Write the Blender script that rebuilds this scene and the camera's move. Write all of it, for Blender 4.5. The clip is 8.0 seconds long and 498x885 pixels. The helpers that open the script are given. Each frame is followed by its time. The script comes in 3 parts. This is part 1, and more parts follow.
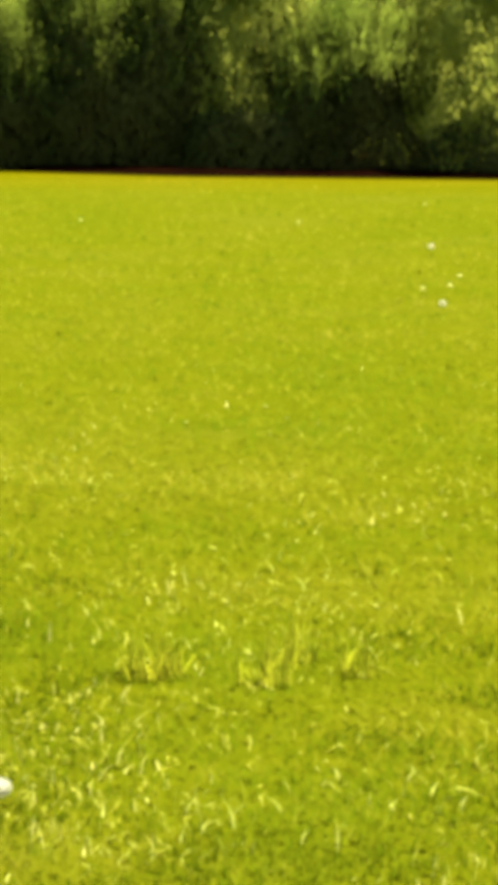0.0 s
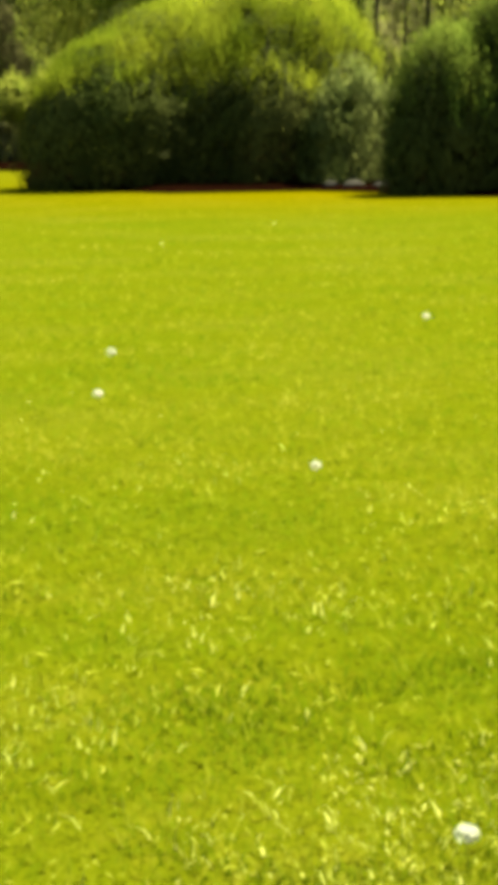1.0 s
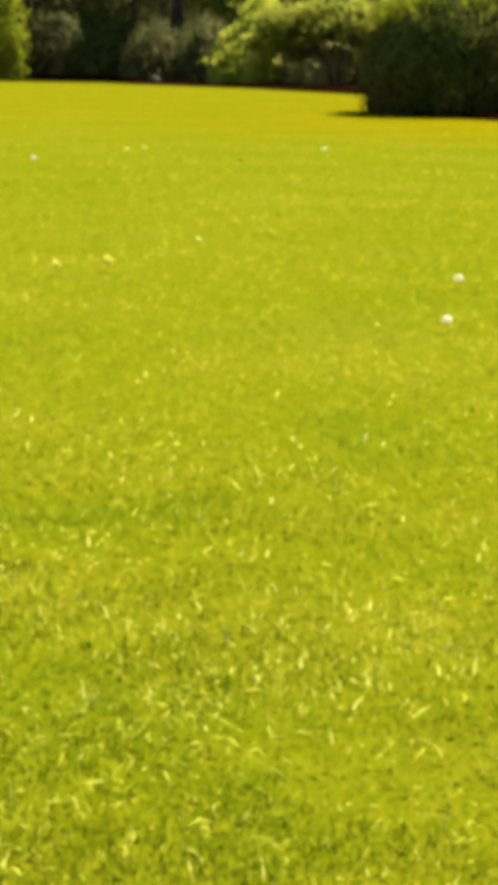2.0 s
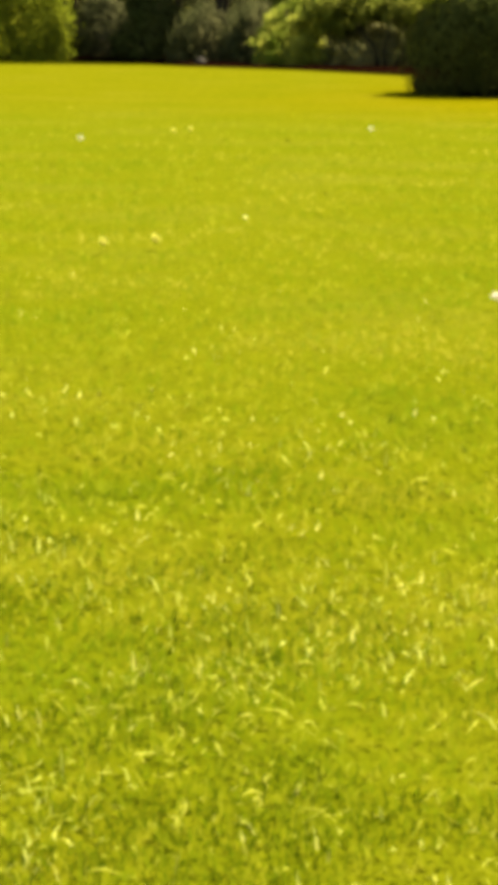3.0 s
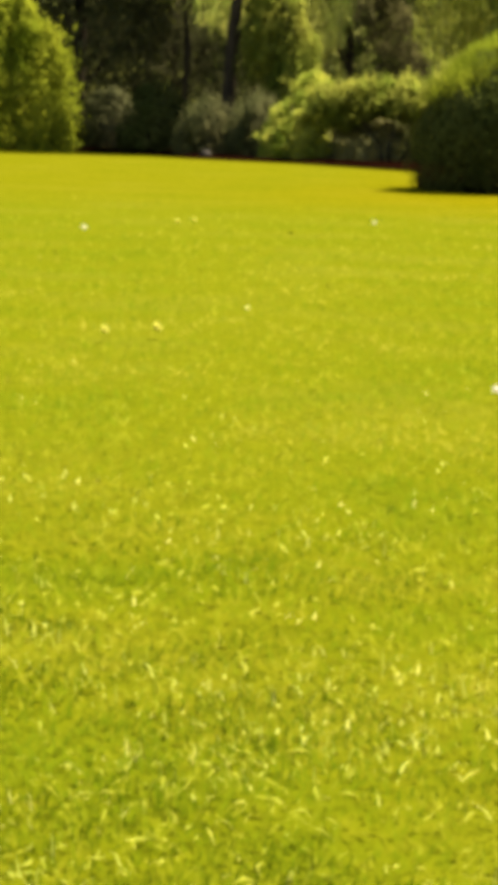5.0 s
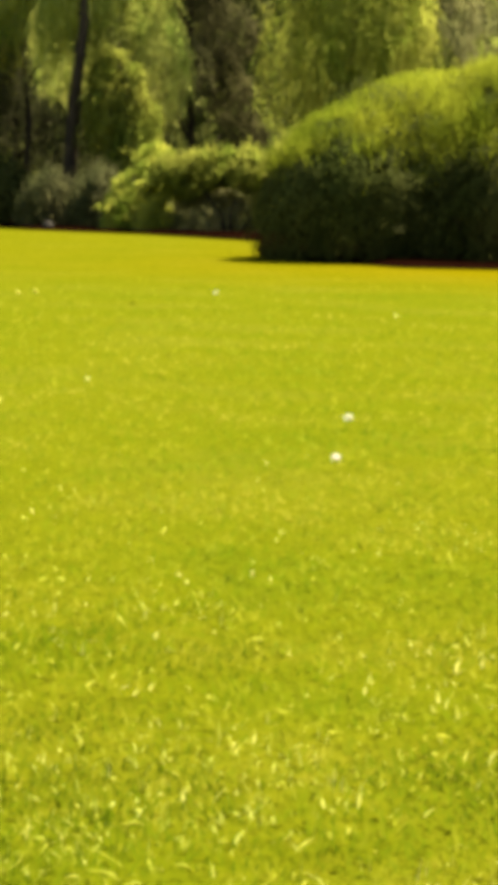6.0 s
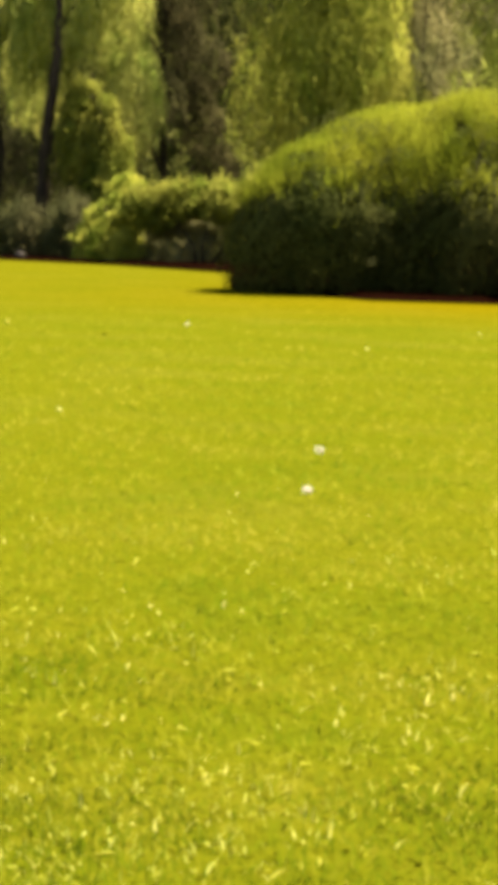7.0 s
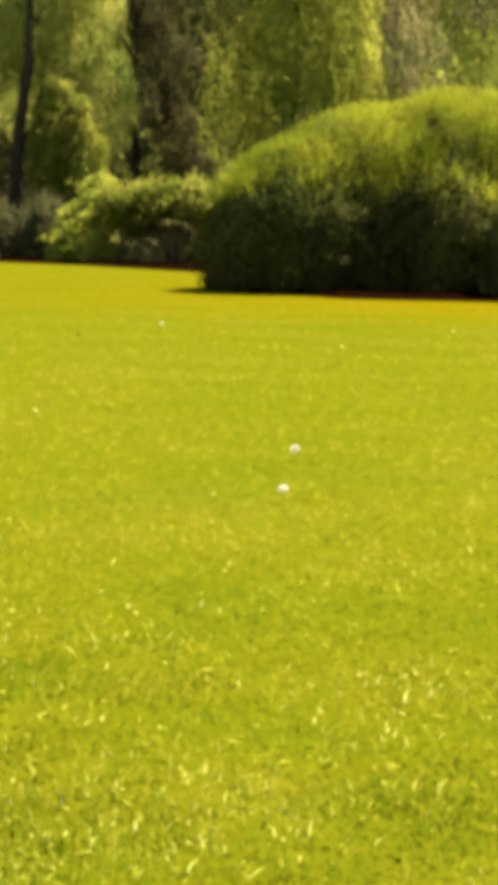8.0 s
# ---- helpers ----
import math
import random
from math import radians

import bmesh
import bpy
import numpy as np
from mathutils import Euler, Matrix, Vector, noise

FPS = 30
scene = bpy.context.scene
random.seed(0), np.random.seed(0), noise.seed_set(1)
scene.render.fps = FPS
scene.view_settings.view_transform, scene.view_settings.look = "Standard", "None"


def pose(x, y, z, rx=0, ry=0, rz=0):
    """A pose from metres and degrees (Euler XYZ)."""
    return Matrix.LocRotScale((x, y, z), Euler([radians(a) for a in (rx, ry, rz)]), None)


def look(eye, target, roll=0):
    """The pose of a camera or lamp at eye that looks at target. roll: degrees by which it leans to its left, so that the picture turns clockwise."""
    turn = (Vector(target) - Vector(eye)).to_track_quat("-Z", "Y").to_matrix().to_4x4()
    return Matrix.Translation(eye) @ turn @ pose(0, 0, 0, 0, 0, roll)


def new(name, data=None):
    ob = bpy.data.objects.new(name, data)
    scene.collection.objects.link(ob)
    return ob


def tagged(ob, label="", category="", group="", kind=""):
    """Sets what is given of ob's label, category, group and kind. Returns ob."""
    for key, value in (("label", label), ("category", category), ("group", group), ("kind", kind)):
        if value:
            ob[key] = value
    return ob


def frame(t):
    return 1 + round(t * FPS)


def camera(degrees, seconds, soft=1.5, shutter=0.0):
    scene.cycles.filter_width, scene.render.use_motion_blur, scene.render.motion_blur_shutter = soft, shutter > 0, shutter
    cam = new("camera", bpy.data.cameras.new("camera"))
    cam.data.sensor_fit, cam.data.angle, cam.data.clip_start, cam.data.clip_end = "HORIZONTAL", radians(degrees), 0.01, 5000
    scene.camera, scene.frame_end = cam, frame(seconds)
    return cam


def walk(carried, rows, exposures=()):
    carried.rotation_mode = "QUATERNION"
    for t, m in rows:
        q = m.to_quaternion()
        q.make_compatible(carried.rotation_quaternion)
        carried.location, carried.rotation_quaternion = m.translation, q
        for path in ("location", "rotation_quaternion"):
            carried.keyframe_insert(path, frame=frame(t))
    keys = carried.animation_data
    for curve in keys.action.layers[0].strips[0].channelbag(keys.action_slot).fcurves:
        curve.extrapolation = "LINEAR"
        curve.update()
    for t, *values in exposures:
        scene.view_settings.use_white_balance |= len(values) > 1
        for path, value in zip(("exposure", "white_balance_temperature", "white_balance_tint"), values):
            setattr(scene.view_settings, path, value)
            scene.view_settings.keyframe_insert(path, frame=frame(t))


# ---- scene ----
# The camera: a hand-held, far-zoomed view over a lawn, panned to the left and back.
cam = camera(10.08, 8.0, soft=10.0)
ROWS = [
    (0, 0.511, -0.107, 1.604, -8.220, -7.320, 0.955),
    (0.1, 0.505, -0.094, 1.608, -6.453, -6.883, 0.983),
    (0.2, 0.494, -0.070, 1.616, -5.165, -6.429, 0.997),
    (0.3, 0.488, -0.055, 1.621, -4.086, -6.009, 0.725),
    (0.5, 0.542, -0.071, 1.616, -2.096, -5.842, -0.882),
    (0.6, 0.539, -0.075, 1.618, -1.558, -6.070, -1.388),
    (0.7, 0.530, -0.077, 1.625, -1.073, -6.561, -1.544),
    (0.8, 0.518, -0.078, 1.633, -0.470, -6.773, -1.465),
    (1, 0.488, -0.079, 1.650, 0.987, -6.869, -1.011),
    (1.2, 0.458, -0.082, 1.660, 2.686, -6.950, -0.698),
    (1.5, 0.415, -0.086, 1.663, 4.937, -7.253, -0.309),
    (1.8, 0.371, -0.058, 1.656, 6.737, -7.718, 0.422),
    (2, 0.349, -0.001, 1.629, 7.538, -8.340, 0.842),
    (2.2, 0.338, 0.055, 1.595, 8.412, -8.826, 0.959),
    (2.475, 0.335, 0.052, 1.594, 9.110, -9.140, 0.850),
    (2.75, 0.333, 0.049, 1.593, 8.920, -9.060, 0.750),
    (3.025, 0.330, 0.045, 1.591, 8.420, -8.620, 0.640),
    (3.3, 0.327, 0.042, 1.590, 8.128, -7.846, 0.534),
    (3.5, 0.336, 0.005, 1.602, 8.192, -7.193, 0.327),
    (4, 0.319, -0.007, 1.605, 8.618, -6.403, 0.833),
    (4.2, 0.298, 0.025, 1.597, 9.002, -6.395, 1.272),
    (4.475, 0.309, 0.042, 1.587, 9.290, -6.510, 1.380),
    (4.75, 0.320, 0.059, 1.578, 9.070, -6.730, 1.490),
    (5.025, 0.330, 0.075, 1.568, 8.390, -6.810, 1.600),
    (5.3, 0.341, 0.092, 1.558, 7.330, -6.596, 1.703),
    (5.5, 0.338, 0.096, 1.562, 6.650, -6.272, 1.884),
    (5.7, 0.349, 0.093, 1.567, 6.042, -6.008, 1.584),
    (6, 0.368, 0.079, 1.573, 5.409, -5.324, 1.175),
    (6.2, 0.362, 0.067, 1.576, 5.061, -4.847, 1.449),
    (6.5, 0.351, 0.051, 1.578, 5.219, -4.404, 1.901),
    (7, 0.360, 0.038, 1.578, 4.808, -4.671, 1.662),
    (7.5, 0.358, 0.057, 1.574, 4.307, -4.779, 1.715),
    (8, 0.360, -0.003, 1.586, 4.303, -4.685, 1.155),
]


def aim(x, y, z, yaw, pitch, roll):
    """Yaw to the left from +y, pitch up, roll as in look()."""
    return pose(x, y, z, 0, 0, yaw) @ pose(0, 0, 0, 90 + pitch) @ pose(0, 0, 0, 0, 0, roll)


EXPOSURES = [
    (0.0, 2.45, 7000, 6),
    (0.5, 2.43, 7000, -5),
    (1.0, 2.43, 7000, -4),
    (1.5, 2.45, 7000, 13),
    (3.5, 2.46, 7400, 12),
    (4.0, 2.46, 7300, 14),
    (5.5, 2.46, 7000, 16),
    (6.0, 2.47, 7000, 13),
    (6.5, 2.45, 7000, 23),
    (8.0, 2.45, 7000, 20),
]
walk(cam, [(t, aim(*row)) for t, *row in ROWS], EXPOSURES)

# ---- light: high sun from the right and a little from beyond the trees ----
SUN_EL, SUN_AZ = radians(58), radians(45)  # azimuth from +y towards +x
world = bpy.data.worlds.new("sky")
scene.world = world
world.use_nodes = True
wn = world.node_tree.nodes
sky = wn.new("ShaderNodeTexSky")
sky.sky_type, sky.sun_disc = "NISHITA", False
sky.sun_elevation, sky.sun_rotation = SUN_EL, SUN_AZ
wn["Background"].inputs["Strength"].default_value = 0.05
world.node_tree.links.new(sky.outputs[0], wn["Background"].inputs["Color"])
lamp = bpy.data.lights.new("sun", "SUN")
lamp.energy, lamp.angle, lamp.color = 5.0, radians(0.6), (1.0, 0.95, 0.86)
sun_ob = new("sun", lamp)
to_sun = Vector((math.sin(SUN_AZ) * math.cos(SUN_EL), math.cos(SUN_AZ) * math.cos(SUN_EL), math.sin(SUN_EL)))
sun_ob.matrix_world = look(to_sun * 60, (0, 0, 0))


# ---- materials ----
def graph(name):
    m = bpy.data.materials.new(name)
    m.use_nodes = True
    t = m.node_tree
    t.nodes.clear()

    def node(kind, **values):
        n = t.nodes.new("ShaderNode" + kind)
        for key, value in values.items():
            n.inputs[key.replace("_", " ")].default_value = value
        return n

    def link(a, b):
        t.links.new(a, b)

    return m, node, link


def ramp_of(node, stops):
    r = node("ValToRGB")
    e = r.color_ramp.elements
    while len(e) < len(stops):
        e.new(0.5)
    for slot, (at, colour) in zip(e, stops):
        slot.position, slot.color = at, (*colour, 1)
    return r


def leaf_material(name, dark, mid, light, through_share=0.4, patch=0.6, rough=0.55, patch_tint=(1, 1, 1), gloss=0.0, coarse=0.22, mottle=1.0, lift=0.0, wide=((0.35, (0.80, 0.88, 0.8)), (0.65, (1.12, 1.08, 1.0))), yellowed=None):
    """Leaves or blades: colour by single leaf and by soft patches, gloss, and light passing through."""
    m, node, link = graph(name)
    geo, co = node("NewGeometry"), node("TexCoord")
    if not lift:
        # leaves of one plant differ little from each other; its clumps differ more
        dark, light = (tuple(b + 0.4 * (a - b) for a, b in zip(end, mid)) for end in (dark, light))
        mottle *= 1.4
    ramp = ramp_of(node, [(0.0, dark), (0.5, mid), (1.0, light)])
    link(geo.outputs["Random Per Island"], ramp.inputs[0])
    noise_node = node("TexNoise", Scale=patch, Detail=3.0)
    tall = node("Mapping", Scale=(1, 1, 1) if lift else (1.6, 1.6, 0.6))
    link(co.outputs["Object"], tall.inputs["Vector"])
    link(tall.outputs[0], noise_node.inputs["Vector"])
    tone = ramp_of(node, [(0.3, tuple(1 - mottle * d for d in (0.28, 0.2, 0.3))), (0.55, (1, 1, 1)), (0.75, tuple((1 + 0.15 * mottle) * c for c in patch_tint))])
    link(noise_node.outputs[0], tone.inputs[0])
    wide_noise = node("TexNoise", Scale=coarse, Detail=3.0)
    link(co.outputs["Object"], wide_noise.inputs["Vector"])
    wide_tone = ramp_of(node, wide)
    link(wide_noise.outputs[0], wide_tone.inputs[0])
    blend = node("Mix")
    blend.data_type, blend.blend_type = "RGBA", "MULTIPLY"
    blend.inputs[0].default_value = 1.0
    link(tone.outputs[0], blend.inputs[6])
    link(wide_tone.outputs[0], blend.inputs[7])
    mix = node("Mix")
    mix.data_type, mix.blend_type = "RGBA", "MULTIPLY"
    mix.inputs[0].default_value = 1.0
    if yellowed:
        # the lawn turns yellower towards the hedge, most of all to the right
        axes, reach = node("SeparateXYZ"), node("MapRange", From_Min=yellowed[0], From_Max=yellowed[1])
        rightward, share = node("MapRange", From_Min=-8.0, From_Max=0.0, To_Min=0.28, To_Max=1.0), node("Math")
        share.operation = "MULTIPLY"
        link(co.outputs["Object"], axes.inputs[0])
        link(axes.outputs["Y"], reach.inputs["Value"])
        link(axes.outputs["X"], rightward.inputs["Value"])
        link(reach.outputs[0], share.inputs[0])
        link(rightward.outputs[0], share.inputs[1])
        yellowing = node("Mix")
        yellowing.data_type, yellowing.blend_type = "RGBA", "MULTIPLY"
        yellowing.inputs[7].default_value = (*yellowed[2], 1)
        link(share.outputs[0], yellowing.inputs[0])
        link(ramp.outputs[0], yellowing.inputs[6])
        ramp = yellowing
    link(ramp.outputs[2] if yellowed else ramp.outputs[0], mix.inputs[6])
    link(blend.outputs[2], mix.inputs[7])
    body = node("BsdfPrincipled", Roughness=rough, Specular_IOR_Level=gloss) if gloss else node("BsdfDiffuse")
    glow = node("BsdfTranslucent")
    if lift:
        # soft, round blades: the surface turns towards the open sky
        tilt = node("Mix")
        tilt.data_type = "VECTOR"
        tilt.inputs[0].default_value = lift
        tilt.inputs[5].default_value = (0, 0, 1)
        link(geo.outputs["Normal"], tilt.inputs[4])
        link(tilt.outputs[1], body.inputs["Normal"])
    both, out = node("MixShader", Fac=through_share), node("OutputMaterial")
    link(mix.outputs[2], body.inputs[0])
    link(mix.outputs[2], glow.inputs["Color"])
    link(body.outputs[0], both.inputs[1])
    link(glow.outputs[0], both.inputs[2])
    link(both.outputs[0], out.inputs[0])
    return m


def rough_material(name, a, b, scale, bump=0.4, rough=0.85, stretch=(1, 1, 1)):
    m, node, link = graph(name)
    co, mp = node("TexCoord"), node("Mapping")
    mp.inputs["Scale"].default_value = stretch
    link(co.outputs["Object"], mp.inputs[0])
    fine, coarse = node("TexNoise", Scale=scale, Detail=6.0), node("TexNoise", Scale=scale * 0.13, Detail=3.0)
    link(mp.outputs[0], fine.inputs["Vector"])
    link(mp.outputs[0], coarse.inputs["Vector"])
    add = node("Math")
    add.operation = "MULTIPLY_ADD"
    add.inputs[1].default_value = 0.5
    link(fine.outputs[0], add.inputs[0])
    half = node("Math")
    half.operation = "MULTIPLY"
    half.inputs[1].default_value = 0.5
    link(coarse.outputs[0], half.inputs[0])
    link(half.outputs[0], add.inputs[2])
    ramp = ramp_of(node, [(0.35, a), (0.65, b)])
    link(add.outputs[0], ramp.inputs[0])
    body, out, bm = node("BsdfPrincipled", Roughness=rough, Specular_IOR_Level=0.0), node("OutputMaterial"), node("Bump", Strength=bump, Distance=0.02)
    link(fine.outputs[0], bm.inputs["Height"])
    link(bm.outputs[0], body.inputs["Normal"])
    link(ramp.outputs[0], body.inputs["Base Color"])
    link(body.outputs[0], out.inputs[0])
    return m


LAWN_TONES = ((0.35, (0.84, 0.94, 0.93)), (0.46, (0.95, 0.98, 0.93)), (0.54, (1.02, 1.0, 1.15)), (0.65, (1.14, 1.08, 1.6)))
LAWN_YELLOWER = (39.0, 50.0, (1.29, 0.965, 0.4))
SWARD = (0.060, 0.0665, 0.0021)
M_GROUND = leaf_material("lawn_ground", SWARD, SWARD, SWARD, 0.0, 3.5, 0.9, (1.06, 1.03, 1.3), 0.0, 0.45, 0.55, 0.0, ((0.35, (0.90, 0.96, 0.95)), (0.5, (1, 1, 1)), (0.65, (1.07, 1.04, 1.7))), LAWN_YELLOWER)
M_GRASS = leaf_material("grass_blade", (0.07885, 0.0893, 0.00285), (0.08645, 0.09595, 0.00304), (0.095, 0.1016, 0.00342), 0.32, 11.0, 0.4, (1.12, 1.03, 1.4), 0.0, 0.5, 0.5, 0.7, LAWN_TONES, LAWN_YELLOWER)
M_PALER = leaf_material("paler_grass_blade", (0.0898, 0.0968, 0.00428), (0.0988, 0.106, 0.00475), (0.118, 0.123, 0.00713), 0.25, 11.0, 0.4, (1.12, 1.03, 1.4), 0.0, 0.5, 0.5, 0.93, LAWN_TONES, LAWN_YELLOWER)
M_GREENER = leaf_material("greener_grass_blade", (0.0581, 0.0759, 0.00262), (0.0684, 0.0857, 0.00271), (0.077, 0.0929, 0.00307), 0.25, 11.0, 0.4, (1.12, 1.03, 1.4), 0.0, 0.5, 0.5, 0.93, LAWN_TONES, LAWN_YELLOWER)
M_GLINT = leaf_material("glint_blade", (0.14, 0.148, 0.00864), (0.21, 0.213, 0.0216), (0.5, 0.49, 0.108), 0.4, 2.6, 0.4, (1.12, 1.03, 1.4), 0.0, 0.42, 0.55, 0.7, LAWN_TONES)
M_SHADE_GREEN = leaf_material("shade_green_blade", (0.036, 0.056, 0.002), (0.062, 0.087, 0.003), (0.096, 0.118, 0.004), 0.6, 1.5, 0.4, lift=0.6)
M_LUSH = leaf_material("lush_blade", (0.05, 0.074, 0.003), (0.066, 0.09, 0.003), (0.084, 0.106, 0.0036), 0.4, 3.0, 0.4, lift=0.8)
M_TUFT = leaf_material("tuft_blade", (0.16, 0.165, 0.009), (0.2, 0.203, 0.012), (0.25, 0.25, 0.018), 0.6, 4.0, 0.4, lift=0.7)
M_STRAW = leaf_material("straw_glint", (0.247, 0.242, 0.0246), (0.323, 0.314, 0.0392), (0.456, 0.442, 0.0784), 0.4, 2.0, 0.35, lift=0.6)
# red-brown litter, darkened nearly to black for the shade lying on it
M_SOIL = rough_material("shaded_litter", (0.0025, 0.0008, 0.0004), (0.0052, 0.0016, 0.0007), 9.0, 0.8, 0.95)
M_BARK = rough_material("bark", (0.018, 0.014, 0.009), (0.055, 0.042, 0.027), 14.0, 0.8, 0.9, (1, 1, 0.2))
M_STONE = rough_material("field_stone", (0.03, 0.027, 0.02), (0.07, 0.063, 0.048), 10.0, 0.6, 0.85)
M_HEDGE = leaf_material("hedge_leaf", (0.044, 0.054, 0.009), (0.07, 0.082, 0.015), (0.115, 0.125, 0.027), 0.05, 0.5)
# leaf tones that put the sunlight on the shrub tops into the colour
M_LIT_GREEN = leaf_material("lit_green_leaf", (0.09, 0.115, 0.016), (0.13, 0.16, 0.024), (0.19, 0.215, 0.04), 0.3, 0.8)
M_LIT_LIME = leaf_material("lit_lime_leaf", (0.14, 0.158, 0.011), (0.185, 0.203, 0.016), (0.23, 0.243, 0.025), 0.4, 0.8)
M_WEEP = leaf_material("weeping_leaf", (0.189, 0.192, 0.0295), (0.336, 0.339, 0.0519), (0.496, 0.49, 0.092), 0.6, 0.9, mottle=1.6)
M_BACK = leaf_material("yellow_green_leaf", (0.125, 0.13, 0.02), (0.212, 0.214, 0.034), (0.31, 0.305, 0.06), 0.55, 0.9, mottle=1.4)
# darker leaf, with the shade of the hedge fronts in its colour
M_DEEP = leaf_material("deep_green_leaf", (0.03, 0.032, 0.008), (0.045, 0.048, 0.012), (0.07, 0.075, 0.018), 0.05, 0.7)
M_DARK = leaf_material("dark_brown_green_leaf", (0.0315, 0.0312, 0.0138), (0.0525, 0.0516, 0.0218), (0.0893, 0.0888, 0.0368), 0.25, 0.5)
M_TALL = leaf_material("bright_olive_leaf", (0.274, 0.27, 0.0593), (0.439, 0.433, 0.0935), (0.593, 0.581, 0.148), 0.6, 0.9, mottle=1.6)
M_DUSK = leaf_material("gap_shade_leaf", (0.04, 0.035, 0.015), (0.062, 0.054, 0.022), (0.095, 0.084, 0.035), 0.4, 0.6)
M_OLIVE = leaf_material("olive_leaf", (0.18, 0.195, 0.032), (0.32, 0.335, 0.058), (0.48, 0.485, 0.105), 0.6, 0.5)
M_GREY = leaf_material("grey_green_leaf", (0.051, 0.0516, 0.0213), (0.0808, 0.0791, 0.0314), (0.119, 0.116, 0.0476), 0.4, 0.7)
M_SAGE = leaf_material("sage_leaf", (0.09, 0.098, 0.028), (0.145, 0.154, 0.044), (0.21, 0.22, 0.065), 0.5, 0.7)
M_BROWN = leaf_material("budding_twig", (0.14, 0.122, 0.052), (0.23, 0.203, 0.08), (0.33, 0.30, 0.12), 0.58, 0.6)
M_WOOD = leaf_material("wood_leaf", (0.045, 0.05, 0.012), (0.085, 0.09, 0.022), (0.14, 0.145, 0.04), 0.3, 0.3)
M_PUFF = leaf_material("seed_fluff", (0.74, 0.66, 0.59), (0.82, 0.74, 0.67), (0.90, 0.82, 0.76), 0.5, 5.0, 0.8)
M_CORE = rough_material("seed_core", (0.10, 0.07, 0.03), (0.2, 0.15, 0.07), 300.0, 0.2, 0.8)
M_STEM = rough_material("flower_stem", (0.20, 0.22, 0.02), (0.28, 0.29, 0.04), 60.0, 0.1, 0.5)
M_YELLOW = leaf_material("yellow_petal", (0.30, 0.28, 0.04), (0.34, 0.32, 0.055), (0.38, 0.36, 0.07), 0.6, 5.0, 0.5, lift=0.8)
M_PALE = leaf_material("pale_petal", (0.38, 0.37, 0.12), (0.44, 0.43, 0.15), (0.50, 0.49, 0.19), 0.4, 5.0, 0.5, lift=0.8)


# ---- builders ----
def sheet(name, verts, faces, material, parent=None, label="", normals=None):
    """One mesh object from arrays: verts (n, 3), faces (m, k) and, for rounded foliage, a normal for each vertex."""
    verts, faces = np.asarray(verts, np.float32), np.asarray(faces, np.int32)
    me = bpy.data.meshes.new(name)
    me.vertices.add(len(verts))
    me.vertices.foreach_set("co", verts.ravel())
    me.loops.add(faces.size)
    me.loops.foreach_set("vertex_index", faces.ravel())
    me.polygons.add(len(faces))
    me.polygons.foreach_set("loop_start", np.arange(0, faces.size, faces.shape[1], dtype=np.int32))
    me.update(calc_edges=True)
    me.materials.append(material)
    if normals is not None:
        me.polygons.foreach_set("use_smooth", np.ones(len(faces), bool))
        me.normals_split_custom_set_from_vertices(np.asarray(normals, np.float32).tolist())
    ob = new(name, me)
    ob.parent = parent
    if label:
        tagged(ob, label)
    return ob


def part(name, bm, material, parent=None, label="", smooth=True):
    me = bpy.data.meshes.new(name)
    bm.to_mesh(me)
    bm.free()
    for p in me.polygons:
        p.use_smooth = smooth
    me.materials.append(material)
    ob = new(name, me)
    ob.parent = parent
    if label:
        tagged(ob, label)
    return ob


def tube(bm, path, radii, sides=7):
    """A tapered tube along the path."""
    rings = []
    for n, (p, r) in enumerate(zip(path, radii)):
        a, b = Vector(path[max(n - 1, 0)]), Vector(path[min(n + 1, len(path) - 1)])
        q = (b - a).to_track_quat("Z", "Y")
        rings.append([bm.verts.new(Vector(p) + q @ Vector((r * math.cos(k * math.tau / sides), r * math.sin(k * math.tau / sides), 0))) for k in range(sides)])
    for low, high in zip(rings, rings[1:]):
        for k in range(sides):
            bm.faces.new((low[k], low[(k + 1) % sides], high[(k + 1) % sides], high[k]))
    bm.faces.new(rings[-1])
    bm.faces.new(rings[0][::-1])


def unit(a):
    return a / np.maximum(np.linalg.norm(a, axis=1, keepdims=True), 1e-9)


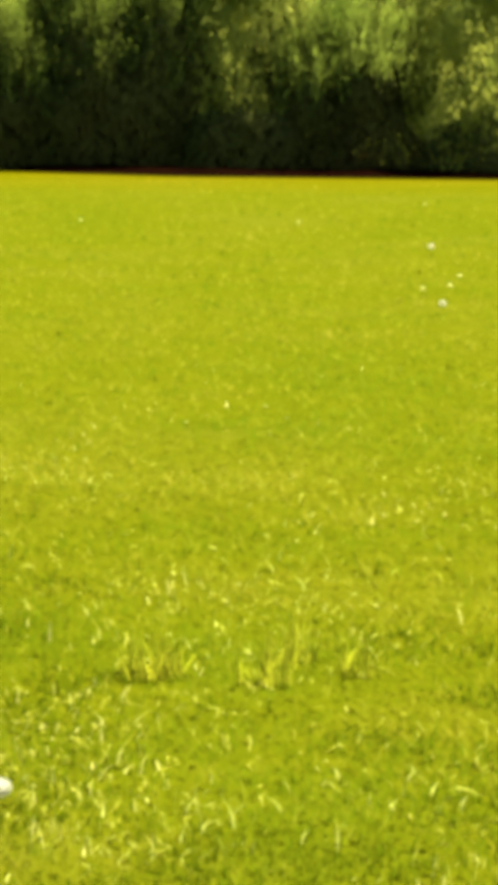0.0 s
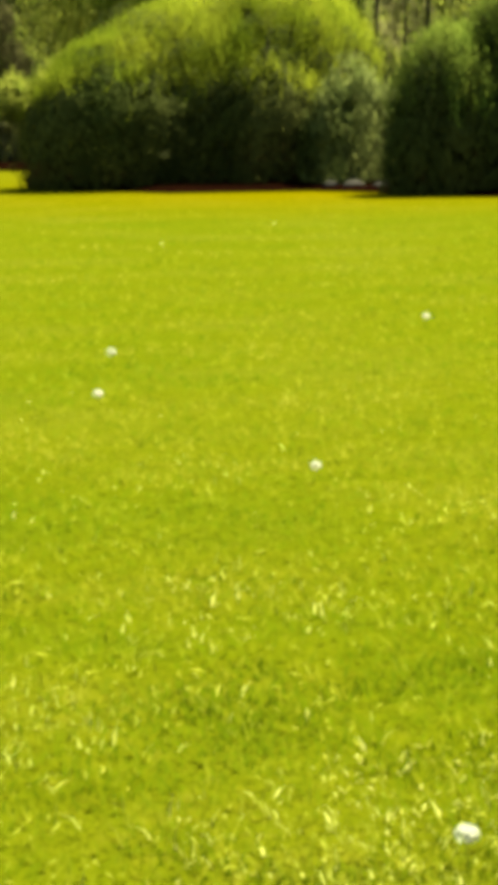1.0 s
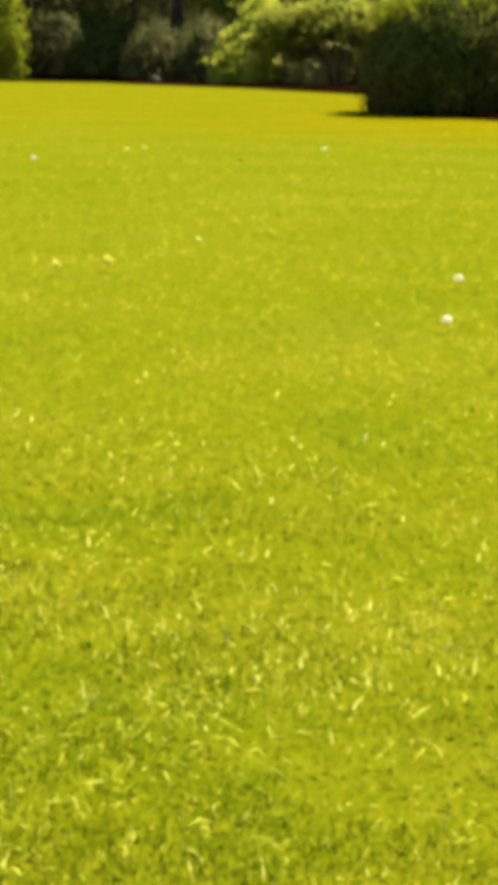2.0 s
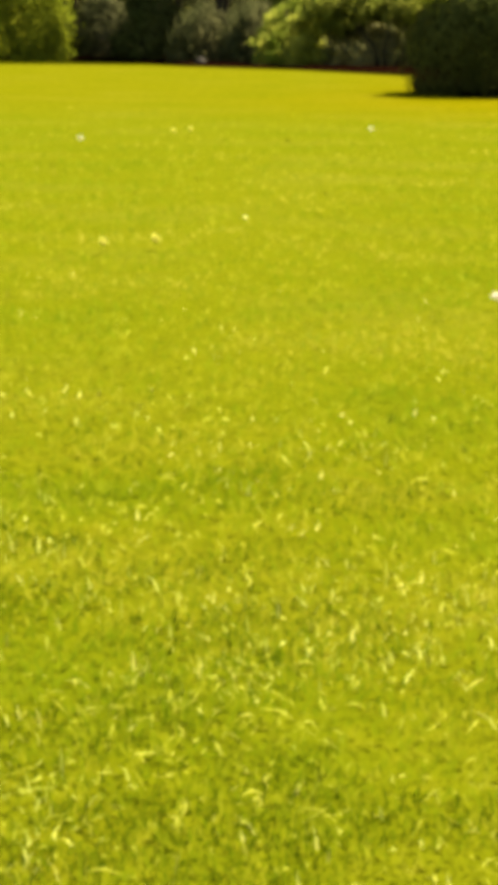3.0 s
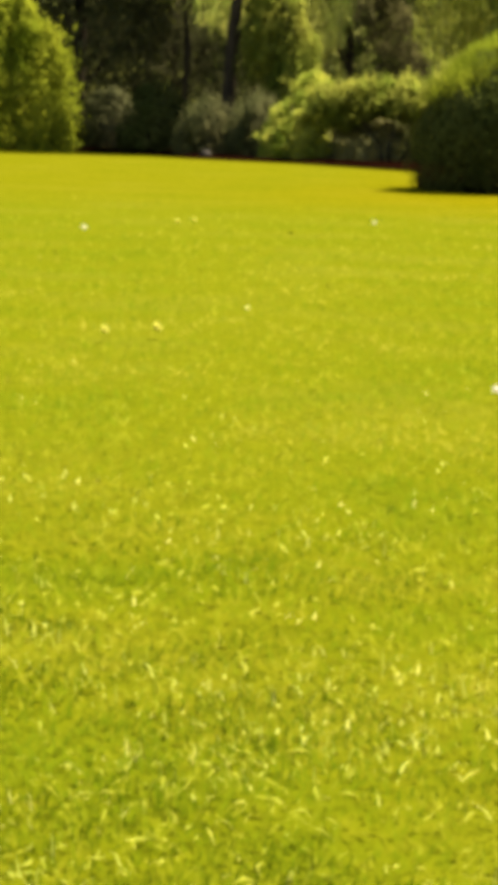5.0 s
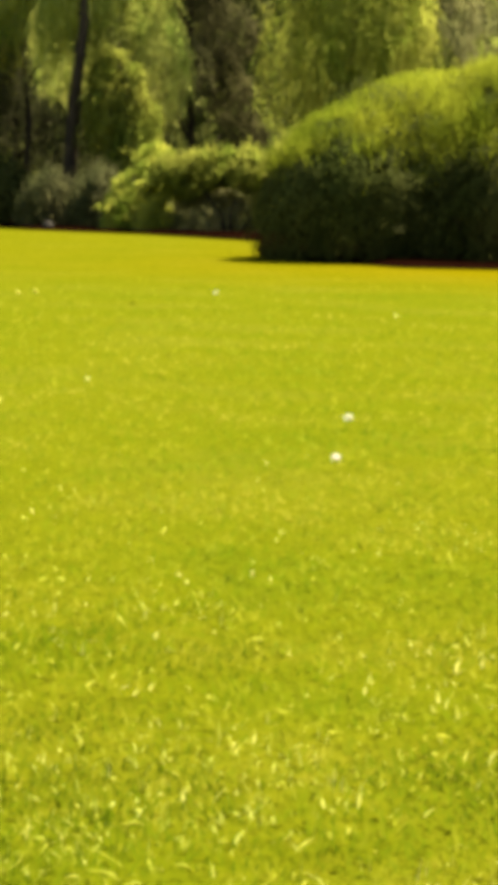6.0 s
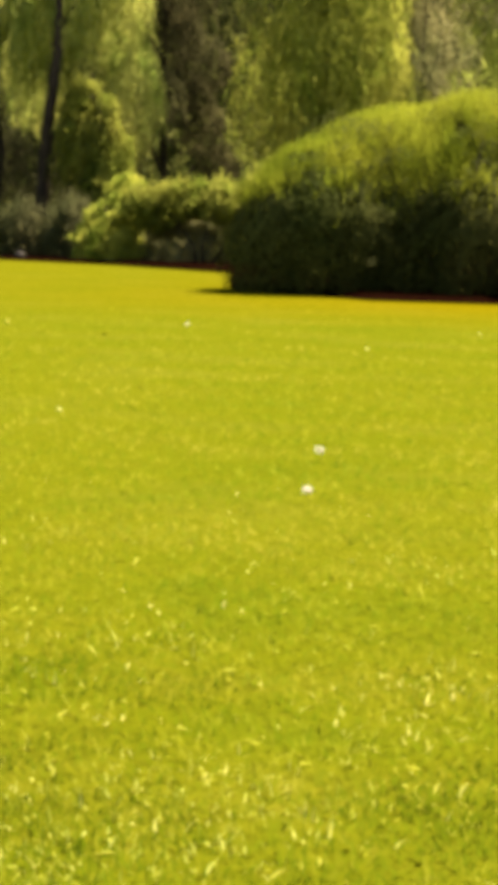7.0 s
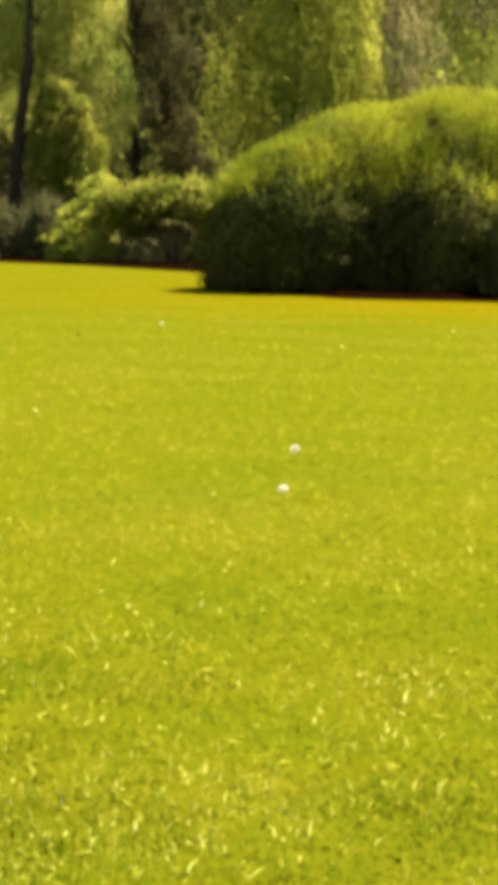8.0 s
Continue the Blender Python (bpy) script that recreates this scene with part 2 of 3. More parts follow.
def leaf_cloud(rng, blobs, count, size, droop, depth=0.22, ragged=0.16, inside=0.25, jitter=0.33, skirt=1.0, curve=0.7):
    """Leaves over and inside a crown of ellipsoids (x, y, z, rx, ry, rz): vertices, faces and rounded normals."""
    b = np.array(blobs, float)
    weight = (b[:, 3] * b[:, 4] + b[:, 3] * b[:, 5] + b[:, 4] * b[:, 5])
    pick = rng.choice(len(b), count, p=weight / weight.sum())
    way = unit(rng.normal(size=(count, 3)))
    wave = sum(np.sin(way @ rng.normal(size=3) * k + rng.uniform(0, 6.28) + pick * 1.7) for k in (3.0, 5.0, 8.0, 13.0)) / 4
    deep = rng.random(count) < 0.4
    r = 1.02 + ragged * wave - np.abs(rng.normal(0, 1, count)) * np.where(deep, depth * 1.2, depth * 0.35) + np.maximum(rng.normal(-0.1, 0.09, count), 0)
    p = b[pick, :3] + way * r[:, None] * b[pick, 3:] * np.where(way[:, 2:] < 0, np.array([[1, 1, skirt]]), 1.0)
    buried = np.zeros(count, bool)
    for n, row in enumerate(b):
        buried |= (pick != n) & ((((p - row[:3]) / row[3:]) ** 2).sum(1) < 0.55)
    keep = (~buried | (rng.random(count) < inside)) & (p[:, 2] > 0.03)
    p, way, deep, bulge = p[keep], way[keep], deep[keep], unit(way[keep] / b[pick[keep], 3:])
    n = len(p)
    normal = unit(way + rng.normal(0, 1, (n, 3)) * np.where(deep, 1.2, jitter)[:, None])
    along = rng.normal(0, 0.7, (n, 3)) + np.array([0, 0, -droop])
    along = unit(along - normal * (along * normal).sum(1, keepdims=True))
    across = np.cross(normal, along)
    length = size[0] * rng.uniform(0.6, 1.4, (n, 1))
    wide = size[1] * rng.uniform(0.7, 1.3, (n, 1))
    v = np.stack([p - along * length / 2, p - across * wide / 2, p + along * length / 2, p + across * wide / 2], 1)
    return v.reshape(-1, 3), np.arange(4 * n).reshape(n, 4), np.repeat(unit(bulge * curve + normal * 0.5), 4, 0)


def sprays(rng, blobs, count, links, size, rise=-1.0, sway=0.12, depth=0.5, top=-1.0, reach=1.0, curve=1.0):
    """Hanging or upright sprays over a crown of ellipsoids, each a chain of narrow leaves: vertices, faces and rounded normals."""
    b = np.array(blobs, float)
    weight = (b[:, 3] * b[:, 4] + b[:, 3] * b[:, 5] + b[:, 4] * b[:, 5])
    pick = rng.choice(len(b), count, p=weight / weight.sum())
    way = unit(rng.normal(size=(count, 3)))
    way[:, 2] = np.where(way[:, 2] < top, -way[:, 2], way[:, 2])
    p = b[pick, :3] + way * b[pick, 3:] * (reach - depth * rng.random((count, 1)) ** 2)
    bulge = unit(way / b[pick, 3:])
    buried = np.zeros(count, bool)
    for k, row in enumerate(b):
        buried |= (pick != k) & ((((p - row[:3]) / row[3:]) ** 2).sum(1) < 0.5)
    keep = (~buried | (rng.random(count) < 0.25)) & (p[:, 2] > 0.1)
    p, bulge = p[keep], bulge[keep]
    n = len(p)
    a = rng.uniform(0, math.tau, n)
    across = np.stack([np.cos(a), np.sin(a), 0 * a], 1)
    step = unit(np.array([[0, 0, rise]]) + bulge * np.array([[1, 1, 0.2]]) * 0.25 + rng.normal(0, sway, (n, 3))) * (size[0] * rng.uniform(0.6, 1.4, (n, 1)))
    wide = size[1] * rng.uniform(0.6, 1.4, (n, 1))
    rows = []
    for k in range(links):
        at = p + step * k + across * rng.normal(0, 0.03, (n, 1))
        w = wide * (0.7 + 0.6 * rng.random((n, 1))) * (1.0 if k < links - 1 else 0.6)
        rows += [at, at + step * 0.55 - across * w / 2, at + step * 0.55 + across * w / 2]
    rows.append(p + step * links)
    v = np.stack(rows, 1)
    v[:, :, 2] = np.maximum(v[:, :, 2], 0.03)
    m = 3 * links + 1
    f = np.concatenate([m * np.arange(n)[:, None] + np.array([[3 * k, 3 * k + 1, 3 * k + 3, 3 * k + 2]]) for k in range(links)], 0)
    return v.reshape(-1, 3), f, np.repeat(unit(bulge * curve + rng.normal(0, 0.5 - 0.35 * curve, (n, 3))), m, 0)


def lumps(rng, rx, ry, height, count, low=0.25, lump=0.30):
    """Ellipsoids that make up a domed, uneven crown round the base point."""
    mid = height * 0.15
    made = [(0, 0, mid, rx * 0.95, ry * 0.95, (height - mid) * 0.95)]
    for _ in range(count):
        a, b = rng.uniform(0, math.tau), math.asin(rng.uniform(low, 1.0))
        k = rng.uniform(0.7, 1.2) * lump
        reach, rise = math.cos(b) * (1.0 - k * 0.9), math.sin(b) * (1.0 - k * 0.8)
        made.append((math.cos(a) * rx * reach, math.sin(a) * ry * reach, mid + (height - mid) * rise, rx * k, ry * k, height * k * 0.8))
    return made


def bush(name, at, rx, ry, height, material, label, count, size=(0.14, 0.06), droop=0.5, seed=1, lump=0.30, number=16, low=-0.15, category="shrub", ragged=0.16, group="", jitter=0.2, lobes=(), skirt=1.0, spray_count=0, top_leaf=None, spray=(0.12, 0.035), shade=0.3, curve=0.7, gap=None, front=False):
    """A shrub: several stems from the ground and a crown of leaves down to it."""
    rng = np.random.default_rng(seed)
    base = tagged(new(name), label, category, group)
    base.location = at
    for k in range(5):
        a = rng.uniform(0, math.tau)
        top = (math.cos(a) * rx * 0.5, math.sin(a) * ry * 0.5, height * rng.uniform(0.55, 0.8))
        root = (math.cos(a) * 0.18, math.sin(a) * 0.18, -0.05)
        mid = [root[i] * 0.6 + top[i] * 0.4 + rng.normal(0, 0.08) for i in range(3)]
        bm = bmesh.new()
        tube(bm, [root, mid, top], [0.045, 0.032, 0.012], 6)
        part("stem", bm, M_BARK, base)
    crown = list(lobes) or lumps(rng, rx, ry, height, number, low, lump)
    v, f, n = leaf_cloud(rng, crown, count, size, droop, depth=0.3, ragged=ragged, jitter=jitter, skirt=skirt, curve=curve)
    sheet("crown", v, f, material, base, normals=n)
    if spray_count:
        # upright sprays, thick on top, thinner down the sides; paler ones paint in sunlight
        v, f, n = sprays(rng, crown, spray_count, 3, spray, 1.0, 0.22, 0.12, -0.2, curve=min(1.0, curve * 1.4))
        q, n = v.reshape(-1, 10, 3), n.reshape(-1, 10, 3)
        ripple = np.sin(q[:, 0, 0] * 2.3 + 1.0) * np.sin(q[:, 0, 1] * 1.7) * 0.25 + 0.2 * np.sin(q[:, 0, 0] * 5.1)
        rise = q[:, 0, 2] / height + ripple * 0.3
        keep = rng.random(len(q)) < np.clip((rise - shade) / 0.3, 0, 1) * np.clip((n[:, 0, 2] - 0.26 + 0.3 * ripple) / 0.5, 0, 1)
        # the front lobes keep few of them, so they look shaded
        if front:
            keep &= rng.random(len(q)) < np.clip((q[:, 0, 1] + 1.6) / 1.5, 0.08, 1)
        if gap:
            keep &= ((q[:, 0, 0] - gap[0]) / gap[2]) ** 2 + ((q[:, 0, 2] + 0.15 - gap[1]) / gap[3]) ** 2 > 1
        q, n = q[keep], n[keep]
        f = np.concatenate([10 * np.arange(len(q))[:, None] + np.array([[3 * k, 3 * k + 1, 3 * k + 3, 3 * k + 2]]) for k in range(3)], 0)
        cover = sheet("top_sprays", q.reshape(-1, 3), f, top_leaf or M_LIT_LIME, base, normals=n.reshape(-1, 3))
        tagged(cover, "upright leaf sprays, paler where they stand for a sunlit top", kind="stuff")
    return base


def tree(name, at, height, radius, clear, material, label, count, size=(0.34, 0.045), droop=2.6, seed=1, trunk=0.16, lean=(0.0, 0.0), limbs=8, blobs=16, hang=1.0, group="", behind=0.0, chain=0, lobes=()):
    """A tree: tapered trunk, limbs and a crown of many leaves from the clear height up."""
    rng = np.random.default_rng(seed)
    base = tagged(new(name), label, "tree", group)
    base.location = at
    path = [(lean[0] * u * height + rng.normal(0, 0.05), lean[1] * u * height + rng.normal(0, 0.05), u * height * 0.92 - 0.1) for u in (0, 0.12, 0.3, 0.5, 0.7, 0.88, 1)]
    bm = bmesh.new()
    tube(bm, path, [trunk * s for s in (1.35, 1.0, 0.85, 0.66, 0.45, 0.25, 0.08)], 9)
    part("trunk", bm, M_BARK, base)
    crown = []
    for k in range(limbs):
        u = clear / height + (0.95 - clear / height) * (k + 0.3) / limbs
        s = Vector(path[0]).lerp(Vector(path[-1]), u)
        a = k * 2.4 + rng.uniform(-0.5, 0.5)
        reach = radius * (1.0 - 0.55 * u) * rng.uniform(0.7, 1.0)
        e = s + Vector((math.cos(a) * reach, math.sin(a) * reach + behind, height * 0.10))
        m = s.lerp(e, 0.5) + Vector((0, 0, 0.06 * height))
        bm = bmesh.new()
        tube(bm, [s, m, e], [trunk * 0.4, trunk * 0.25, trunk * 0.08], 6)
        part("limb", bm, M_BARK, base)
        crown.append((e.x, e.y, e.z - 0.1 * hang, radius * 0.42, radius * 0.42, radius * 0.42 * hang))
    while len(crown) < blobs:
        u, a = rng.uniform(0, 1), rng.uniform(0, math.tau)
        z = clear + (height - clear) * (0.12 + 0.8 * u)
        wide = radius * (0.75 - 0.5 * abs(u - 0.35)) * rng.uniform(0.3, 1.0)
        q = radius * rng.uniform(0.28, 0.45)
        crown.append((math.cos(a) * wide + lean[0] * z, math.sin(a) * wide + behind, z, q, q, q * hang))
    crown = list(lobes) or crown
    v, f, n = leaf_cloud(rng, crown, count, size, droop, depth=0.3, ragged=0.45 if lobes else 0.25, inside=0.5, curve=0.4)
    if chain:
        # thin hanging leafy twigs
        more = sprays(rng, crown, chain, 5, (0.16, 0.05), -1.0, 0.16, 0.5, curve=0.5)
        v, f, n = np.concatenate([v, more[0]]), np.concatenate([f, more[1] + len(v)]), np.concatenate([n, more[2]])
    sheet("crown", v, f, material, base, normals=n)
    return base


# ---- where the small things of the lawn stand ----
CLOCKS = [(-0.68, 17.91, 0.03), (-0.59, 15.31, 0.028), (-3.63, 37.09, 0.027), (1.43, 20.5, 0.029), (0.56, 12.08, 0.024), (0.84, 5.84, 0.028),
          (-6.65, 32.98, 0.031), (5.97, 25.98, 0.026), (4.6, 19.13, 0.023)]
YELLOWS = [(-3.35, 18.15), (-3.06, 18.48), (-5.95, 35.39), (-5.8, 35.9)]
PALES = [(-1.0, 31.61), (0.25, 36.58), (5.38, 30.06), (5.34, 21.86), (5.03, 20.75), (4.76, 20.45), (7.78, 35.01), (-2.78, 20.61), (2.99, 30.03)]
LUSH = [(-1.15, 6.65, 0.26), (-0.8, 6.6, 0.28), (-0.45, 6.68, 0.24), (0.3, 7.4, 0.26), (1.85, 6.0, 0.3), (0.9, 8.0, 0.25), (1.1, 7.9, 0.22), (0.25, 7.1, 0.34), (-1.25, 9.2, 0.25), (1.0, 6.3, 0.2), (-0.98, 9.3, 0.2)]
TUFTS = [(1.33, 7.34, 0.1, 120), (1.62, 7.2, 0.08, 50), (1.72, 7.45, 0.08, 45), (1.9, 7.3, 0.07, 40)]
STONES = [(1.2, 52.5, 0.16, 0.10), (1.6, 52.1, 0.2, 0.11), (2.5, 50.9, 0.24, 0.15), (2.1, 51.5, 0.16, 0.10), (-13.2, 80.6, 0.16, 0.16)]


# ---- ground: one sheet to the horizon, with finer squares near the lawn ----
bm = bmesh.new()
steps = [-2400, -600, -150, -60, -30, -15, 0, 15, 30, 60, 150, 600, 2400]
grid = [[bm.verts.new((x, y + 30, 0)) for x in steps] for y in steps]
for j in range(len(steps) - 1):
    for i in range(len(steps) - 1):
        bm.faces.new((grid[j][i], grid[j][i + 1], grid[j + 1][i + 1], grid[j + 1][i]))
tagged(part("ground", bm, M_GROUND), "flat mown yellow-green lawn ground reaching to the trees", "lawn", kind="structure")


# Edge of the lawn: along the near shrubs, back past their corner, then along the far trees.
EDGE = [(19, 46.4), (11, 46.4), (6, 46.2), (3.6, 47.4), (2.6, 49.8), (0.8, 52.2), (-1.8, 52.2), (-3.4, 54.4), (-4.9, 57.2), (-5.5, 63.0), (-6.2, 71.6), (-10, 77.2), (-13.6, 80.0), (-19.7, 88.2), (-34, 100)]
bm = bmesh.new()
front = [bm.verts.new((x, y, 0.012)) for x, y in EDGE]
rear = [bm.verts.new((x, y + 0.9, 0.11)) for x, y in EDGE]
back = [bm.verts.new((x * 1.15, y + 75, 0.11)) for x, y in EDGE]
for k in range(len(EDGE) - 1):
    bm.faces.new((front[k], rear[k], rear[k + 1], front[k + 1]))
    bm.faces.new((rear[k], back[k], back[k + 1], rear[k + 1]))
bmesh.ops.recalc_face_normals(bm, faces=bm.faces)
tagged(part("planting_bed", bm, M_SOIL), "red-brown leaf litter under the shrubs and trees, darkened for their shade", "soil bed", kind="structure")


# ---- near shrubs along the lawn ----
DOME = [(-0.6, 2.4, 0.95, 3.5, 3.9, 2.65), (0.6, 2.1, 1.7, 2.2, 2.8, 2.2), (-2.65, -0.1, 1.0, 1.85, 1.95, 1.4), (-2.2, 0.8, 1.4, 1.95, 2.2, 1.5), (0.45, -0.2, 1.0, 1.25, 1.8, 1.4)]
dome = bush("hedge_shrub", (-0.42, 55.6, 0), 4.4, 2.7, 4.35, M_DEEP, "large domed green shrub, sunlit on top, at the lawn's corner", 170000, (0.13, 0.032), 2.2, 11, jitter=0.3, lobes=DOME, skirt=1.7, ragged=0.22, spray_count=120000, spray=(0.1, 0.026), gap=(0.07, 3.35, 0.16, 0.26), front=True)
# a small cluster of pale leaves in its dark front
rng = np.random.default_rng(91)
v, f, n = leaf_cloud(rng, [(-1.5, -2.12, 0.7, 0.11, 0.07, 0.07)], 26, (0.08, 0.03), 0.3, curve=0.2)
sheet("pale_sprig", v, f, M_GREY, dome, "small cluster of pale leaves at the shrub's front", n)
bush("hedge_shrub", (1.75, 54.3, 0), 1.2, 1.5, 2.2, M_SAGE, "light green rounded shrub beside the domed shrub", 12000, (0.24, 0.035), 2.4, 12, 0.25, 16, 0.0, jitter=1.0, ragged=0.3)
PEAKS = [(-1.15, 0, 0.9, 1.15, 1.6, 1.7), (0.1, 0.2, 1.3, 1.35, 1.7, 1.95), (1.5, 0, 1.2, 1.2, 1.6, 2.15), (-1.8, -0.3, 0.6, 0.7, 1.2, 1.0), (0.8, -0.7, 0.8, 1.6, 1.2, 1.3), (-0.6, -0.8, 0.7, 1.4, 1.0, 1.2)]
bush("hedge_shrub", (4.5, 49.9, 0), 2.6, 1.9, 3.75, M_DEEP, "dense dark green shrub with a shaded front", 80000, (0.17, 0.035), 2.4, 13, jitter=0.3, lobes=PEAKS, skirt=1.5, ragged=0.22, spray_count=42000, top_leaf=M_LIT_GREEN, spray=(0.14, 0.034))
bush("hedge_shrub", (7.3, 50.0, 0), 1.7, 2.2, 4.3, M_OLIVE, "loose olive green shrub beside the lawn", 34000, (0.2, 0.035), 2.4, 14, 0.22, 16, 0.55, jitter=0.4)
bush("hedge_shrub", (9.1, 49.0, 0), 1.9, 1.5, 2.5, M_DEEP, "low dark green shrub with a shaded front", 36000, (0.17, 0.035), 2.4, 15, 0.3, 22, 0.3, ragged=0.35, jitter=0.5, spray_count=9000, top_leaf=M_LIT_GREEN, spray=(0.2, 0.05))
# low dark shrubs added to give the shade along the hedge's foot
bush("low_shrub", (7.3, 48.2, 0), 1.2, 0.9, 1.25, M_DEEP, "low dark leaves that stand for the hedge's shaded foot", 12000, (0.14, 0.035), 2.0, 18)
bush("low_shrub", (12.1, 48.0, 0), 1.9, 0.9, 1.2, M_DEEP, "low dark leaves that stand for the hedge's shaded foot", 14000, (0.14, 0.035), 2.0, 19)
bush("hedge_shrub", (11.9, 49.5, 0), 2.2, 2.3, 4.2, M_OLIVE, "olive green shrub in full sun beside the lawn", 36000, (0.2, 0.035), 2.4, 16, 0.2, 18, 0.55, jitter=0.4)
bush("hedge_shrub", (15.4, 49.4, 0), 2.2, 2.0, 3.4, M_HEDGE, "green shrub at the end of the hedge", 16000, (0.2, 0.05), 2.2, 17, 0.3, 14)

# ---- far shrubs at the back of the lawn ----
bush("back_shrub", (-2.9, 66.6, 0), 2.0, 1.7, 3.0, M_BACK, "yellow-green sunlit shrub behind the domed shrub", 34000, (0.2, 0.06), 1.5, 21, 0.2, 20, 0.2, jitter=0.6, curve=0.3)
ARCH = [(-1.5, 0, 1.6, 0.75, 0.9, 0.6), (-0.5, 0, 1.8, 0.8, 0.9, 0.5), (0.5, 0, 1.8, 0.75, 0.9, 0.55), (1.25, -0.3, 0.7, 0.55, 0.7, 0.8), (1.3, 0.2, 1.4, 0.6, 0.8, 1.0), (1.9, 0.6, 1.7, 0.9, 1.0, 1.1), (2.9, 0.9, 2.0, 1.0, 1.0, 1.3)]
bush("back_shrub", (-7.8, 79.6, 0), 2.1, 1.6, 2.25, M_BACK, "low shrub with a yellow-green top and a dark hollow", 30000, (0.2, 0.06), 1.2, 22, lobes=ARCH, ragged=0.4, jitter=0.9, spray_count=3500, top_leaf=M_BACK, spray=(0.12, 0.06), shade=0.0, curve=0.15)
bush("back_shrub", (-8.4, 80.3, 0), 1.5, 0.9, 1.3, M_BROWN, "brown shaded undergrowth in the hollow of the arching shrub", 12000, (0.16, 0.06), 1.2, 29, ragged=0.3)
SLOPE = [(0, -0.7, 0.3, 0.95, 0.7, 0.65), (-0.1, -0.2, 0.8, 0.95, 0.8, 0.75), (0.15, 0.3, 1.4, 0.8, 0.8, 0.7), (0.3, 0.8, 1.9, 0.6, 0.7, 0.6)]
bush("back_shrub", (-10.5, 80.6, 0), 0.95, 1.3, 2.3, M_WEEP, "bright yellow-green round shrub at the lawn's edge", 16000, (0.18, 0.05), 1.5, 23, ragged=0.4, jitter=0.8, lobes=SLOPE, curve=0.3)
bush("back_shrub", (-11.9, 82.0, 0), 0.9, 1.2, 1.9, M_GREY, "small grey-green round shrub at the lawn's edge", 7000, (0.17, 0.06), 0.7, 24, ragged=0.35, jitter=0.8, spray_count=1200, top_leaf=M_GREY, spray=(0.12, 0.05), shade=0.0, curve=0.15)
bush("back_shrub", (-13.5, 82.6, 0), 1.0, 1.2, 1.7, M_GREY, "small grey-green arching shrub at the lawn's edge", 7000, (0.17, 0.06), 0.7, 25, ragged=0.35, jitter=0.8, spray_count=1200, top_leaf=M_GREY, spray=(0.12, 0.05), shade=0.0, curve=0.15)
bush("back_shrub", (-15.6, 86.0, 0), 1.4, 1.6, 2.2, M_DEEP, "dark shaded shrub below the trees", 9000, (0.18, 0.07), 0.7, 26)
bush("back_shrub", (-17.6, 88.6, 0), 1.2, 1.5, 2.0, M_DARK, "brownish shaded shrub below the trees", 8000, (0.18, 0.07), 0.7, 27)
bush("back_shrub", (-20.4, 86.4, 0), 2.1, 2.2, 4.65, M_LIT_LIME, "tall bright yellow-green shrub standing in the sun", 34000, (0.24, 0.07), 1.5, 28, jitter=0.6, ragged=0.25, curve=0.4)

# ---- trees behind ----
tree("light_tree", (-11.5, 84.0, 0), 5.4, 1.35, 0.8, M_BACK, "slender pale green young tree at the wood's edge", 15000, (0.26, 0.05), 1.5, seed=31, trunk=0.08, chain=900,
     lobes=[(0.7, -0.4, 1.3, 0.8, 0.8, 1.2), (0.3, 0.0, 2.1, 0.8, 0.8, 1.2), (0.4, 0.3, 3.0, 0.6, 0.7, 1.1), (-0.5, 0.5, 3.3, 0.8, 0.7, 1.2), (0.1, 0.6, 3.9, 0.5, 0.6, 1.0), (-0.6, 0.8, 4.6, 0.6, 0.5, 0.9)])
tree("tall_tree", (-13.4, 85.0, 0), 14.0, 2.8, 3.6, M_TALL, "tall tree with a dark leaning trunk and hanging foliage", 44000, (0.26, 0.04), seed=32, trunk=0.22, lean=(0.06, 0.0), hang=1.6, behind=2.8, chain=3600)
tree("weeping_tree", (-5.3, 93.0, 0), 15.0, 3.4, 2.2, M_WEEP, "yellow-green weeping tree lit along one side", 44000, (0.3, 0.042), 3.2, 33, 0.2, hang=2.0, blobs=24, chain=5000)
tree("tall_tree", (-16.2, 94.0, 0), 12.5, 2.5, 5.0, M_TALL, "tall olive green tree with hanging foliage", 26000, (0.26, 0.045), seed=37, trunk=0.16, hang=1.5, chain=2000)
# stands in the gap beside the weeping tree, its dark leaves giving the shade
tree("dark_tree", (-11.2, 98.0, 0), 13.0, 2.5, 1.5, M_DUSK, "dark tree added for the shaded gap in the wood", 14000, (0.26, 0.06), 2.0, 34, 0.2, chain=900)
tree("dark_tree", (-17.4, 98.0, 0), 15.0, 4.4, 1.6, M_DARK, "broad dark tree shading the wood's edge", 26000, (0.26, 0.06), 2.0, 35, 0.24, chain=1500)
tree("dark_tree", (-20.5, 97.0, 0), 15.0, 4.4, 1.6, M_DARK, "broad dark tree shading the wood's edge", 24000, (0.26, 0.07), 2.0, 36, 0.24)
for k, (x, y) in enumerate([(-2.2, 97), (0.7, 93), (2.8, 89), (4.6, 76), (6.4, 73), (8.6, 70), (10.4, 67), (12.8, 68), (15.0, 67), (18.0, 68), (-25, 98)]):
    tree("bare_tree" if k % 3 == 0 else "wood_tree", (x, y, 0), 11.5 + (k * 37 % 5) * 0.6, 2.4, 2.4, (M_BROWN, M_OLIVE, M_OLIVE)[k % 3],
         ("thin-stemmed tree with brownish budding twigs", "thin-stemmed olive green tree in the wood", "thin-stemmed olive green tree in the wood")[k % 3],
         15000, (0.26, 0.042), 2.6, 40 + k, 0.1, hang=1.6, limbs=7, blobs=18, chain=900, group="trees of the wood")

